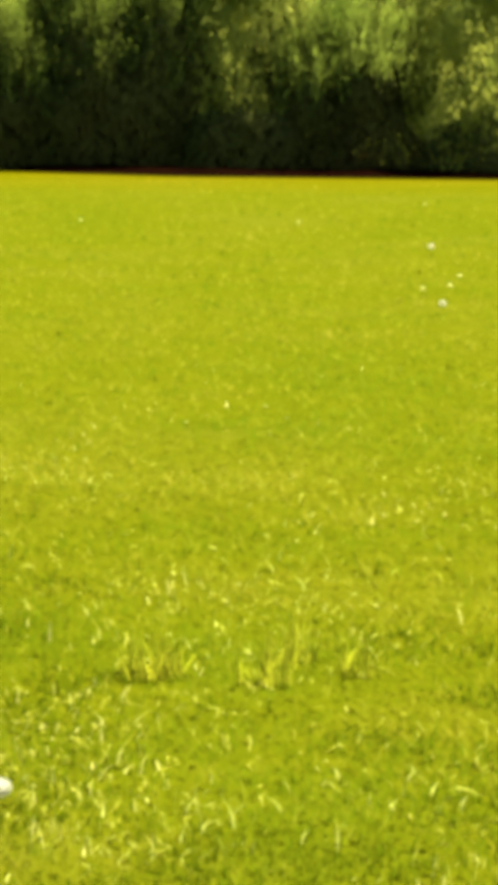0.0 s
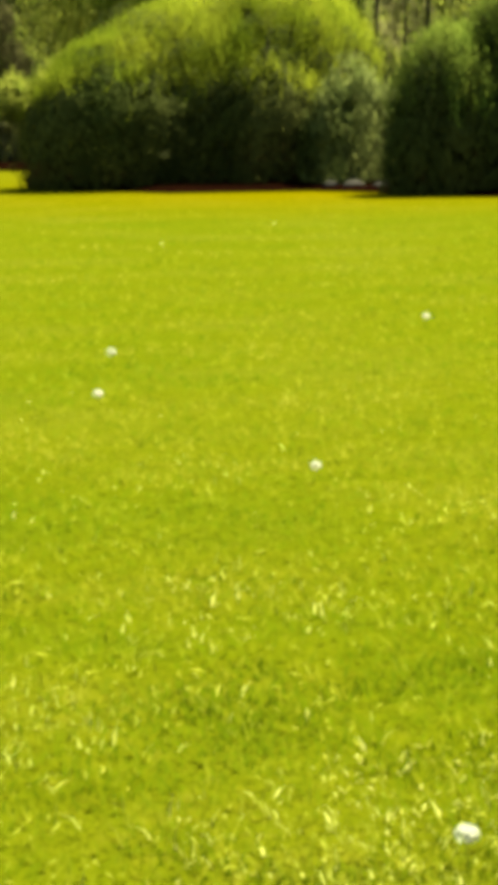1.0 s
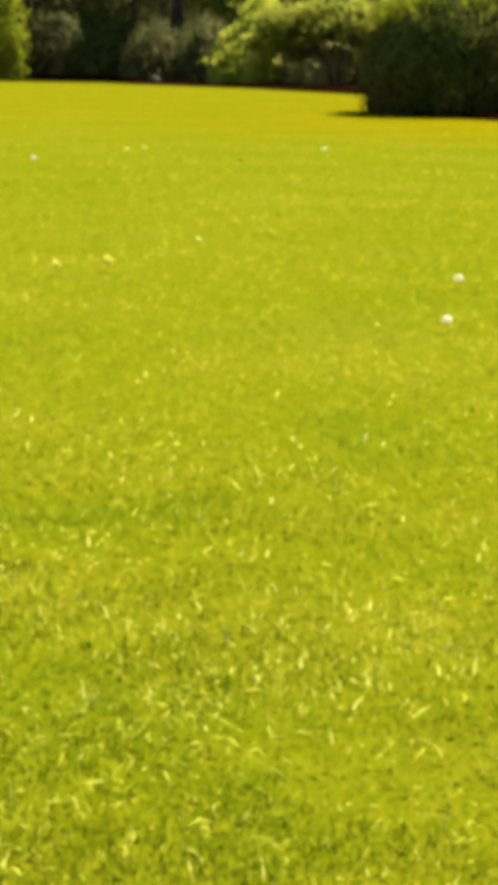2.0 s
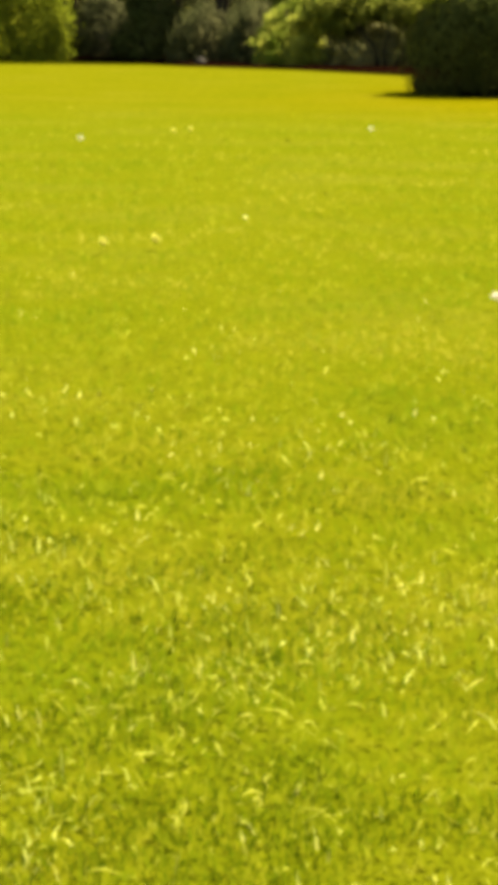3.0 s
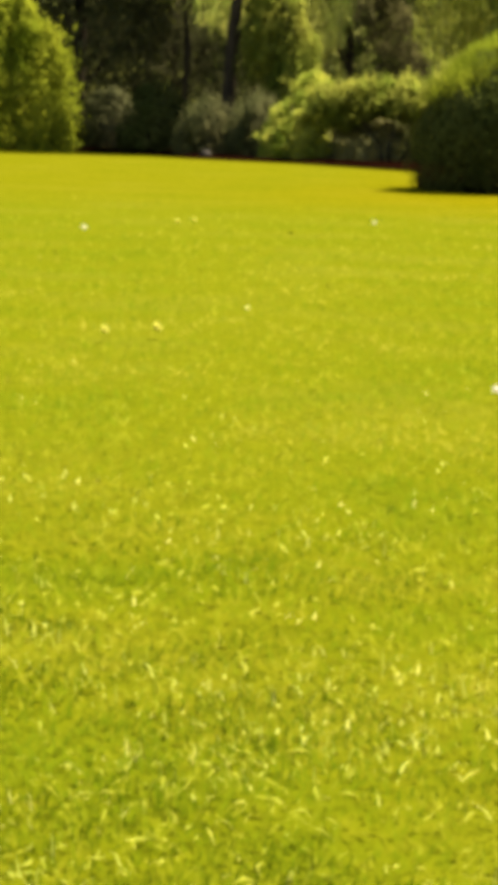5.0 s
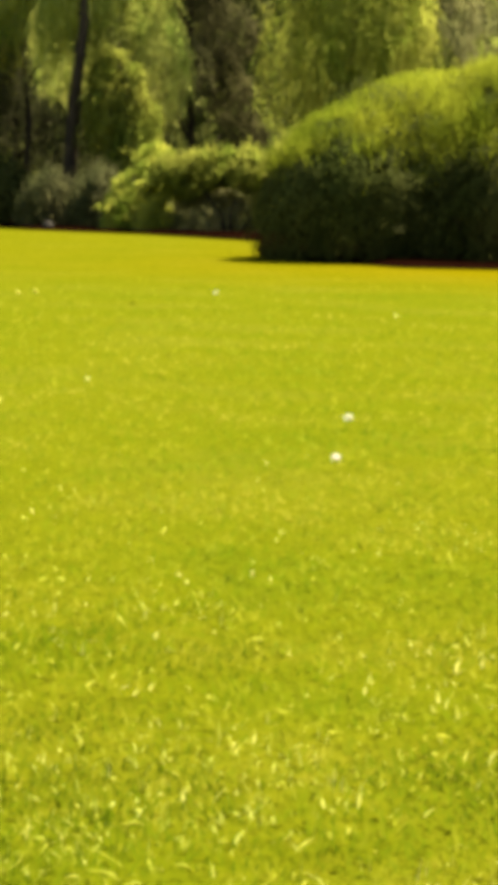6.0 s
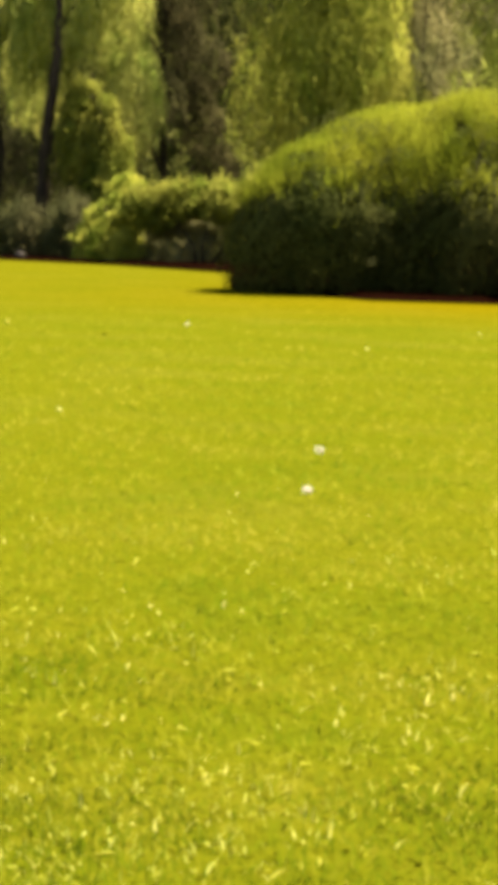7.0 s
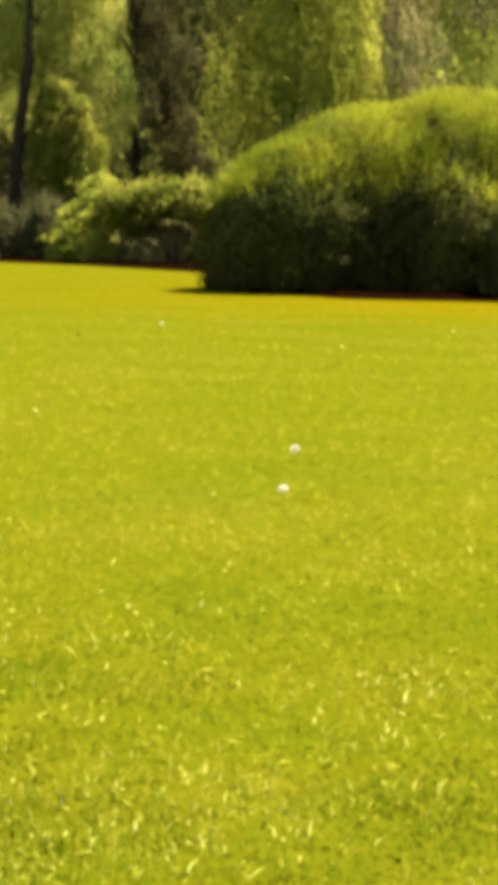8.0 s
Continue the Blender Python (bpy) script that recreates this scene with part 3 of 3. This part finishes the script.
# slim stems standing bare below their crowns, behind the hedge
for k, (x, y) in enumerate([(1.7, 68), (2.2, 71), (2.5, 66), (3.3, 72), (3.7, 68), (5.4, 70), (7.9, 68), (8.3, 70), (9.7, 66), (10.1, 70)]):
    tree("slim_tree", (x, y, 0), 10.5 + (k * 29 % 7) * 0.3, 1.5, 5.2, (M_BROWN, M_OLIVE)[k % 2], "slim dark-stemmed tree with a high thin crown", 2600, (0.3, 0.05), 2.2, 70 + k, 0.05 + 0.01 * (k % 3),
         (0.012 * (k % 5 - 2), 0.0), 5, 9, 1.3, "slim trees behind the hedge", chain=250)

# far wood behind everything: one mass of foliage that nobody could count
rng = np.random.default_rng(5)
mass = []
for k in range(110):
    x = -70 + 140 * (k + 0.5) / 110
    for low, high, y in ((0, 3, 104), (3, 9, 107), (9, 15, 110)):
        mass.append((x + rng.uniform(-1, 1), y + rng.uniform(-3, 4), rng.uniform(low, high), rng.uniform(1.8, 3.2), rng.uniform(1.5, 2.4), rng.uniform(2.2, 3.6)))
v, f, n = leaf_cloud(rng, mass, 70000, (0.5, 0.24), 1.0, inside=0.8, curve=0.2)
tagged(sheet("far_wood", v, f, M_WOOD, normals=n), "dense dark green wood behind the lawn", "wood", kind="stuff")

# added near-black bank that closes the view behind the trees
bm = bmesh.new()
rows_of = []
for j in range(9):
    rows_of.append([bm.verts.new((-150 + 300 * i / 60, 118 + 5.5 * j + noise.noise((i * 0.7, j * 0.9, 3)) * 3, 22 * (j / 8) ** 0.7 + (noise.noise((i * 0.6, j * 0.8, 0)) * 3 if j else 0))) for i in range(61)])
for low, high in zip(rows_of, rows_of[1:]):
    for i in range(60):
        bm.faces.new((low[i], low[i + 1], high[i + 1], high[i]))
tagged(part("backdrop", bm, rough_material("backdrop_bank", (0.003, 0.0035, 0.001), (0.010, 0.011, 0.003), 1.2, 1.0, 0.95)), "added near-black bank that closes the gaps far behind the trees", "wooded bank", kind="structure")


# ---- grass ----
def lawn_limit(x):
    """How far the lawn reaches at x."""
    line = sorted(EDGE)
    return np.interp(x, [p[0] for p in line], [p[1] for p in line])


def strewn(rng, y0, y1, dense, fan=0.29, side=0.9):
    """Places on the lawn, dense per square metre at 6 m and thinning with the square of y."""
    n = int(dense * 36 * 2 * (fan * math.log(y1 / y0) + side * (1 / y0 - 1 / y1)))
    y = y0 * (y1 / y0) ** rng.random(n)
    x = rng.uniform(-1, 1, n) * (fan * y + side)
    keep = y < lawn_limit(x) + 0.1
    return x[keep], y[keep]


def blades(rng, x, y, height, width, lie, simple=False, spread=0.38, layer=0.0, mown=0.0):
    """Bent tapering blades, rooted at x, y: vertices and triangles."""
    n = len(x)
    clump = np.sin(x * 9.1 + 1.3 * np.sin(y * 7.3)) * np.sin(y * 8.3 + 1.7 * np.sin(x * 6.1)) + 0.6 * np.sin(x * 23 + y * 3) * np.sin(y * 19 - x * 5)
    h = height * rng.uniform(0.5, 1.3, n) * (1 + 0.25 * clump)
    w = width * rng.uniform(0.6, 1.4, n)
    # mown: combed by the mower away over the lawn, with this much scatter
    a = rng.normal(math.pi / 2, mown, n) if mown else rng.uniform(0, math.tau, n)
    face = a + math.pi / 2 + rng.normal(0, 0.35, n)
    tilt = np.abs(rng.normal(lie, spread, n)).clip(0.05, 1.5)
    tilt = np.maximum(tilt, 0.8) if mown else tilt
    root = np.stack([x, y, rng.random(n) * layer - 0.003], 1)
    out = np.stack([np.cos(a), np.sin(a), np.zeros(n)], 1)
    across = np.stack([np.cos(face), np.sin(face), np.zeros(n)], 1) * w[:, None] / 2
    up = np.array([0, 0, 1])
    mid = root + out * (h * 0.5 * np.sin(tilt * 0.7))[:, None] + up * (h * 0.5 * np.cos(tilt * 0.7))[:, None]
    tip = mid + out * (h * 0.55 * np.sin(tilt * 1.3))[:, None] + up * (h * 0.5 * np.cos(tilt * 1.3))[:, None]
    v = np.stack([root - across, root + across, mid + across * 0.85, mid - across * 0.85, tip], 1).reshape(-1, 3)
    k = 5 * np.arange(n)[:, None]
    if simple:
        v = np.stack([root - across, root + across, tip], 1).reshape(-1, 3)
        return v, np.arange(3 * n).reshape(n, 3)
    return v, np.concatenate([k + np.array([[0, 1, 2]]), k + np.array([[0, 2, 3]]), k + np.array([[3, 2, 4]])], 0)


for y0, y1, seed in ((4.2, 11.0, 61), (11.0, 34, 62), (34, 92, 63)):
    rng = np.random.default_rng(seed)
    gx, gy = strewn(rng, y0, y1, 8500 if y1 < 20 else 6500)
    tall = 0.026 * np.minimum(1, 11 / gy) ** 1.3 + 0.010
    v, f = blades(rng, gx, gy, tall, np.interp(gy, [8, 16], [0.0028, 0.0018]) * gy, 1.42, True, 0.15, 0.006, 0.9)
    tagged(sheet("grass", v, f, M_GRASS), "short mown yellow-green lawn grass in the sun", "grass", kind="stuff")

# standing tufts of broader blades over the sward
for material, seed, dense, words in ((M_PALER, 68, 1150, "standing paler grass blades in the lawn"), (M_GREENER, 69, 1150, "standing greener grass blades in the lawn")):
    rng = np.random.default_rng(seed)
    gx, gy = strewn(rng, 4.2, 46, dense)
    tuft = np.sin(gx * 7.7 + 1.1 * np.sin(gy * 2.1) + seed) * np.sin(gy * 4.1 + 1.4 * np.sin(gx * 3.3)) + 0.5 * np.sin(gx * 15.9 - gy * 2.2) * np.sin(gy * 7.3 + gx + seed)
    # small clumps, a hand across
    clump = np.sin(gx * 43 + 2.0 * np.sin(gy * 5.1) + seed) * np.sin(gy * 9.7 + 1.8 * np.sin(gx * 19) + seed * 2)
    keep = rng.random(len(gx)) < (0.3 + 0.35 * tuft + 0.75 * clump) * np.clip((46 - gy) / 24, 0, 1)
    gx, gy = gx[keep], gy[keep]
    v, f = blades(rng, gx, gy, 0.052, np.interp(gy, [5, 12], [0.0014, 0.0017]) * gy, 1.0, True, 0.25, 0.004, 0.6)
    tagged(sheet("grass", v, f, material), words, "grass", kind="stuff")

# thinner grass on the rest of the lawn, beside and behind the stretch above
rng = np.random.default_rng(64)
n = 60000
gx, gy = rng.uniform(-34, 30, n), rng.uniform(-14, 90, n)
keep = (np.abs(gx) > 0.27 * np.maximum(gy, 0) + 0.8) | (gy < 4.4)
keep &= gy < lawn_limit(gx) + 0.1
gx, gy = np.concatenate([gx[keep], rng.uniform(-7, 7, 120000)]), np.concatenate([gy[keep], rng.uniform(-8, 9, 120000)])
keep = (np.abs(gx) > 0.28 * np.maximum(gy, 0) + 0.85) | (gy < 4.3)
v, f = blades(rng, gx[keep], gy[keep], 0.04, 0.018, 1.3, True, 0.25, 0.008)
tagged(sheet("grass", v, f, M_GRASS), "short mown yellow-green lawn grass in the sun", "grass", kind="stuff")

# brighter single blades standing out of the sward, sun glints put into their colour
rng = np.random.default_rng(65)
gx, gy = strewn(rng, 4.4, 19, 850)
keep = rng.random(len(gx)) < np.clip(0.3 + 0.9 * np.sin(gx * 2.7 + 0.4 * gy) * np.sin(gy * 1.9 - gx) + 0.35 * np.sin(gx * 6.1 - gy) * np.sin(gy * 4.3 + 2 * gx), 0.06, 1) * np.clip((19 - gy) / 13, 0, 1) ** 2
gx, gy = gx[keep], gy[keep]
v, f = blades(rng, gx, gy, np.interp(gy, [5, 9], [0.060, 0.052]) * np.minimum(1, 9 / gy), np.interp(gy, [6, 9], [0.0006, 0.00046]) * gy, 0.9, spread=0.45)
tagged(sheet("grass", v, f, M_GLINT), "longer yellow-green grass blades in the lawn, coloured pale as sun glints", "grass", kind="stuff")

# darker, greener blades that paint the shaded gaps of the near lawn
rng = np.random.default_rng(66)
gx, gy = strewn(rng, 4.4, 13, 3400)
hollow = np.sin(gx * 3.9 + 1.2 * np.sin(gy * 2.9)) * np.sin(gy * 3.3 + 1.3 * np.sin(gx * 3.1) + 1.0) + 0.5 * np.sin(gx * 9.1 + gy) * np.sin(gy * 7.7 - gx)
keep = rng.random(len(gx)) < np.clip(0.15 + hollow + 0.35 * np.clip(7.2 - gy, 0, 1), 0, 1) * np.clip((13 - gy) / 6, 0, 1) ** 1.4
gx, gy = gx[keep], gy[keep]
v, f = blades(rng, gx, gy, 0.042 * np.minimum(1, 8 / gy), 0.0008 * gy, 0.9)
tagged(sheet("grass", v, f, M_SHADE_GREEN), "darker green grass blades painting the shaded gaps in the lawn", "grass", kind="stuff")

# pale dry clippings lying on the grass; their tone also paints blade highlights
rng = np.random.default_rng(71)
gx, gy = strewn(rng, 4.4, 15, 300)
yellowed = np.sin(gx * 3.1 + 0.6 * gy) * np.sin(gy * 2.3 - 1.1 * gx)
keep = rng.random(len(gx)) < (0.45 + 0.5 * yellowed) * np.clip((15 - gy) / 9, 0, 1) ** 1.8
gx, gy = gx[keep], gy[keep]
n = len(gx)
length, a, b = 0.02 + 0.06 * rng.random(n) ** 2.2, rng.uniform(0, math.tau, n), rng.normal(0, 0.6, n)
way = np.stack([np.cos(a) * np.cos(b), np.sin(a) * np.cos(b), np.sin(b)], 1)
place = np.stack([gx, gy, rng.uniform(0.035, 0.06, n)], 1)
wide = np.stack([-np.sin(a), np.cos(a), rng.normal(0, 0.5, n)], 1) * (0.00045 * gy * rng.uniform(0.6, 1.3, n))[:, None]
bend = np.array([0, 0, 1]) * (length * rng.uniform(0.0, 0.2, n))[:, None] + np.stack([-np.sin(a), np.cos(a), 0 * a], 1) * (length * rng.normal(0, 0.25, n))[:, None]
ends = way * (length / 2)[:, None]
v = np.stack([place - ends, place + wide + bend, place + ends, place - wide * 0.2 + bend], 1).reshape(-1, 3)
tagged(sheet("glint_clippings", v, np.arange(4 * n).reshape(n, 4), M_STRAW), "straw-coloured clippings lying on the lawn, pale to paint blade glints too", "grass clippings", kind="stuff")

# patches of darker, lusher grass
for k, (cx, cy, cr) in enumerate(LUSH):
    rng = np.random.default_rng(300 + k)
    n = int(1300 * cr * cr * 4)
    a, r = rng.uniform(0, math.tau, n), 1.25 * cr * rng.random(n) ** 0.6
    v, f = blades(rng, cx + np.cos(a) * r, cy + 1.7 * np.sin(a) * r, 0.052, 0.006, 0.95, spread=0.3, mown=1.0)
    tagged(sheet("lush_grass", v, f, M_LUSH), "patch of darker green lush grass in the lawn", "grass", kind="stuff")

# tall uncut tufts
for k, (x, y, r, n) in enumerate(TUFTS):
    rng = np.random.default_rng(80 + k)
    a, q = rng.uniform(0, math.tau, n), r * np.sqrt(rng.random(n))
    v, f = blades(rng, np.cos(a) * q, np.sin(a) * q, 0.115, 0.006, 0.45, spread=0.25)
    tuft = tagged(sheet("grass_tuft", v, f, M_TUFT), "tall uncut tuft of bright yellow-green grass in the lawn", "grass tuft")
    tuft.location = (x, y, 0)


# ---- flowers in the lawn ----
def stalk(base, height, lean, radius=0.0014):
    bm = bmesh.new()
    tube(bm, [(0, 0, -0.01), (lean[0] * 0.3, lean[1] * 0.3, height * 0.5), (lean[0], lean[1], height)], [radius * 1.2, radius, radius * 0.9], 6)
    return part("stem", bm, M_STEM, base)


def seed_clock(at, height, radius, seed, label):
    """A dandelion clock: hollow stem, small brown core and a globe of little parachutes."""
    rng = np.random.default_rng(seed)
    base = tagged(new("dandelion_clock"), label, "dandelion", "dandelion clocks in the lawn")
    base.location = at
    lean = rng.normal(0, 0.012, 2)
    stalk(base, height, lean)
    top = np.array([lean[0], lean[1], height])
    bm = bmesh.new()
    bmesh.ops.create_icosphere(bm, subdivisions=2, radius=radius * 0.26, matrix=Matrix.Translation(top) @ Matrix.Diagonal((1, 1, 0.75, 1)))
    part("seed_core", bm, M_CORE, base, "small brown core of seeds")
    n = 80
    way = unit(rng.normal(size=(n, 3)))
    gap = np.array([rng.uniform(-1, 1), -0.8, rng.uniform(-0.6, 0.2)])
    way = way[(way[:, 2] > -0.8) & (way @ (gap / np.linalg.norm(gap)) < 0.72)]  # some seeds have flown
    n = len(way)
    side = unit(np.cross(way, rng.normal(size=(n, 3))))
    over = np.cross(way, side)
    vs, fs = [], []
    way = way * np.array([1.0, 1.0, 0.74])
    hub = top + way * radius * 0.78
    for k in range(7):
        a = k * math.tau / 7
        spoke = side * math.cos(a) + over * math.sin(a)
        swing = -side * math.sin(a) + over * math.cos(a)
        tip = top + way * radius * 1.0 + spoke * radius * 0.30
        vs.append(np.stack([hub, tip + swing * radius * 0.07, tip - swing * radius * 0.07], 1))
    thin = side * radius * 0.012
    root = top + way * radius * 0.2
    vs.append(np.stack([root - thin, root + thin, hub], 1))
    v = np.concatenate(vs, 0).reshape(-1, 3)
    sheet("seed_head", v, np.arange(len(v)).reshape(-1, 3), M_PUFF, base, "white fluffy globe of seeds")
    return base


def blossom(name, at, height, radius, petals, material, label, category, seed):
    """A flower: stem, a ring of petals and a domed middle."""
    rng = np.random.default_rng(seed)
    base = tagged(new(name), label, category)
    base.location = at
    lean = rng.normal(0, 0.01, 2)
    stalk(base, height, lean, 0.0012)
    top = Vector((lean[0], lean[1], height))
    vs = []
    for ring, (reach, rise) in enumerate(((1.0, 0.35), (0.75, 0.75), (0.5, 1.0))):
        for k in range(petals):
            a = (k + 0.5 * ring) * math.tau / petals + rng.normal(0, 0.05)
            d, g = Vector((math.cos(a), math.sin(a), 0)), Vector((-math.sin(a), math.cos(a), 0))
            lift = Vector((0, 0, radius * rise * rng.uniform(0.8, 1.2)))
            q = radius * reach * rng.uniform(0.85, 1.1)
            vs += [top + d * q * 0.1, top + d * q * 0.7 + g * q * 0.17 + lift * 0.8, top + d * q + lift, top + d * q * 0.7 - g * q * 0.17 + lift * 0.8]
    sheet("petals", [tuple(p) for p in vs], np.arange(len(vs)).reshape(-1, 4), material, base)
    bm = bmesh.new()
    bmesh.ops.create_icosphere(bm, subdivisions=2, radius=radius * 0.35, matrix=Matrix.Translation(top + Vector((0, 0, radius * 0.1))) @ Matrix.Diagonal((1, 1, 0.6, 1)))
    part("flower_centre", bm, M_YELLOW, base)
    return base


for k, (x, y, r) in enumerate(CLOCKS):
    seed_clock((x, y, 0), 0.08, r * 0.93, 100 + k, "white dandelion clock on a short stem in the lawn")
for k, (x, y) in enumerate(YELLOWS):
    blossom("dandelion_flower", (x, y, 0), 0.07, 0.045, 18, M_YELLOW, "yellow dandelion flower in the grass", "flower", 130 + k)
for k, (x, y) in enumerate(PALES):
    blossom("small_flower", (x, y, 0), 0.08, 0.022, 12, M_PALE, "small pale cream flower in the grass", "flower", 150 + k)


# ---- stones at the foot of the shrubs ----
def stone(at, size, seed):
    bm = bmesh.new()
    bmesh.ops.create_icosphere(bm, subdivisions=3, radius=1.0)
    for v in bm.verts:
        k = 1 + 0.22 * noise.noise(v.co * 1.3 + Vector((seed, 0, 0))) + 0.06 * noise.noise(v.co * 5)
        v.co = Vector((v.co.x * size[0] * k, v.co.y * size[1] * k, max(v.co.z, -0.35) * size[2] * k))
    ob = tagged(part("stone", bm, M_STONE), "grey weathered stone at the foot of the shrubs", "stone", "stones by the hedge")
    ob.location = at


for k, (x, y, a, h) in enumerate(STONES):
    stone((x, y, h * 0.3 + 0.05), (a, a * 0.7, h), k * 3.7)
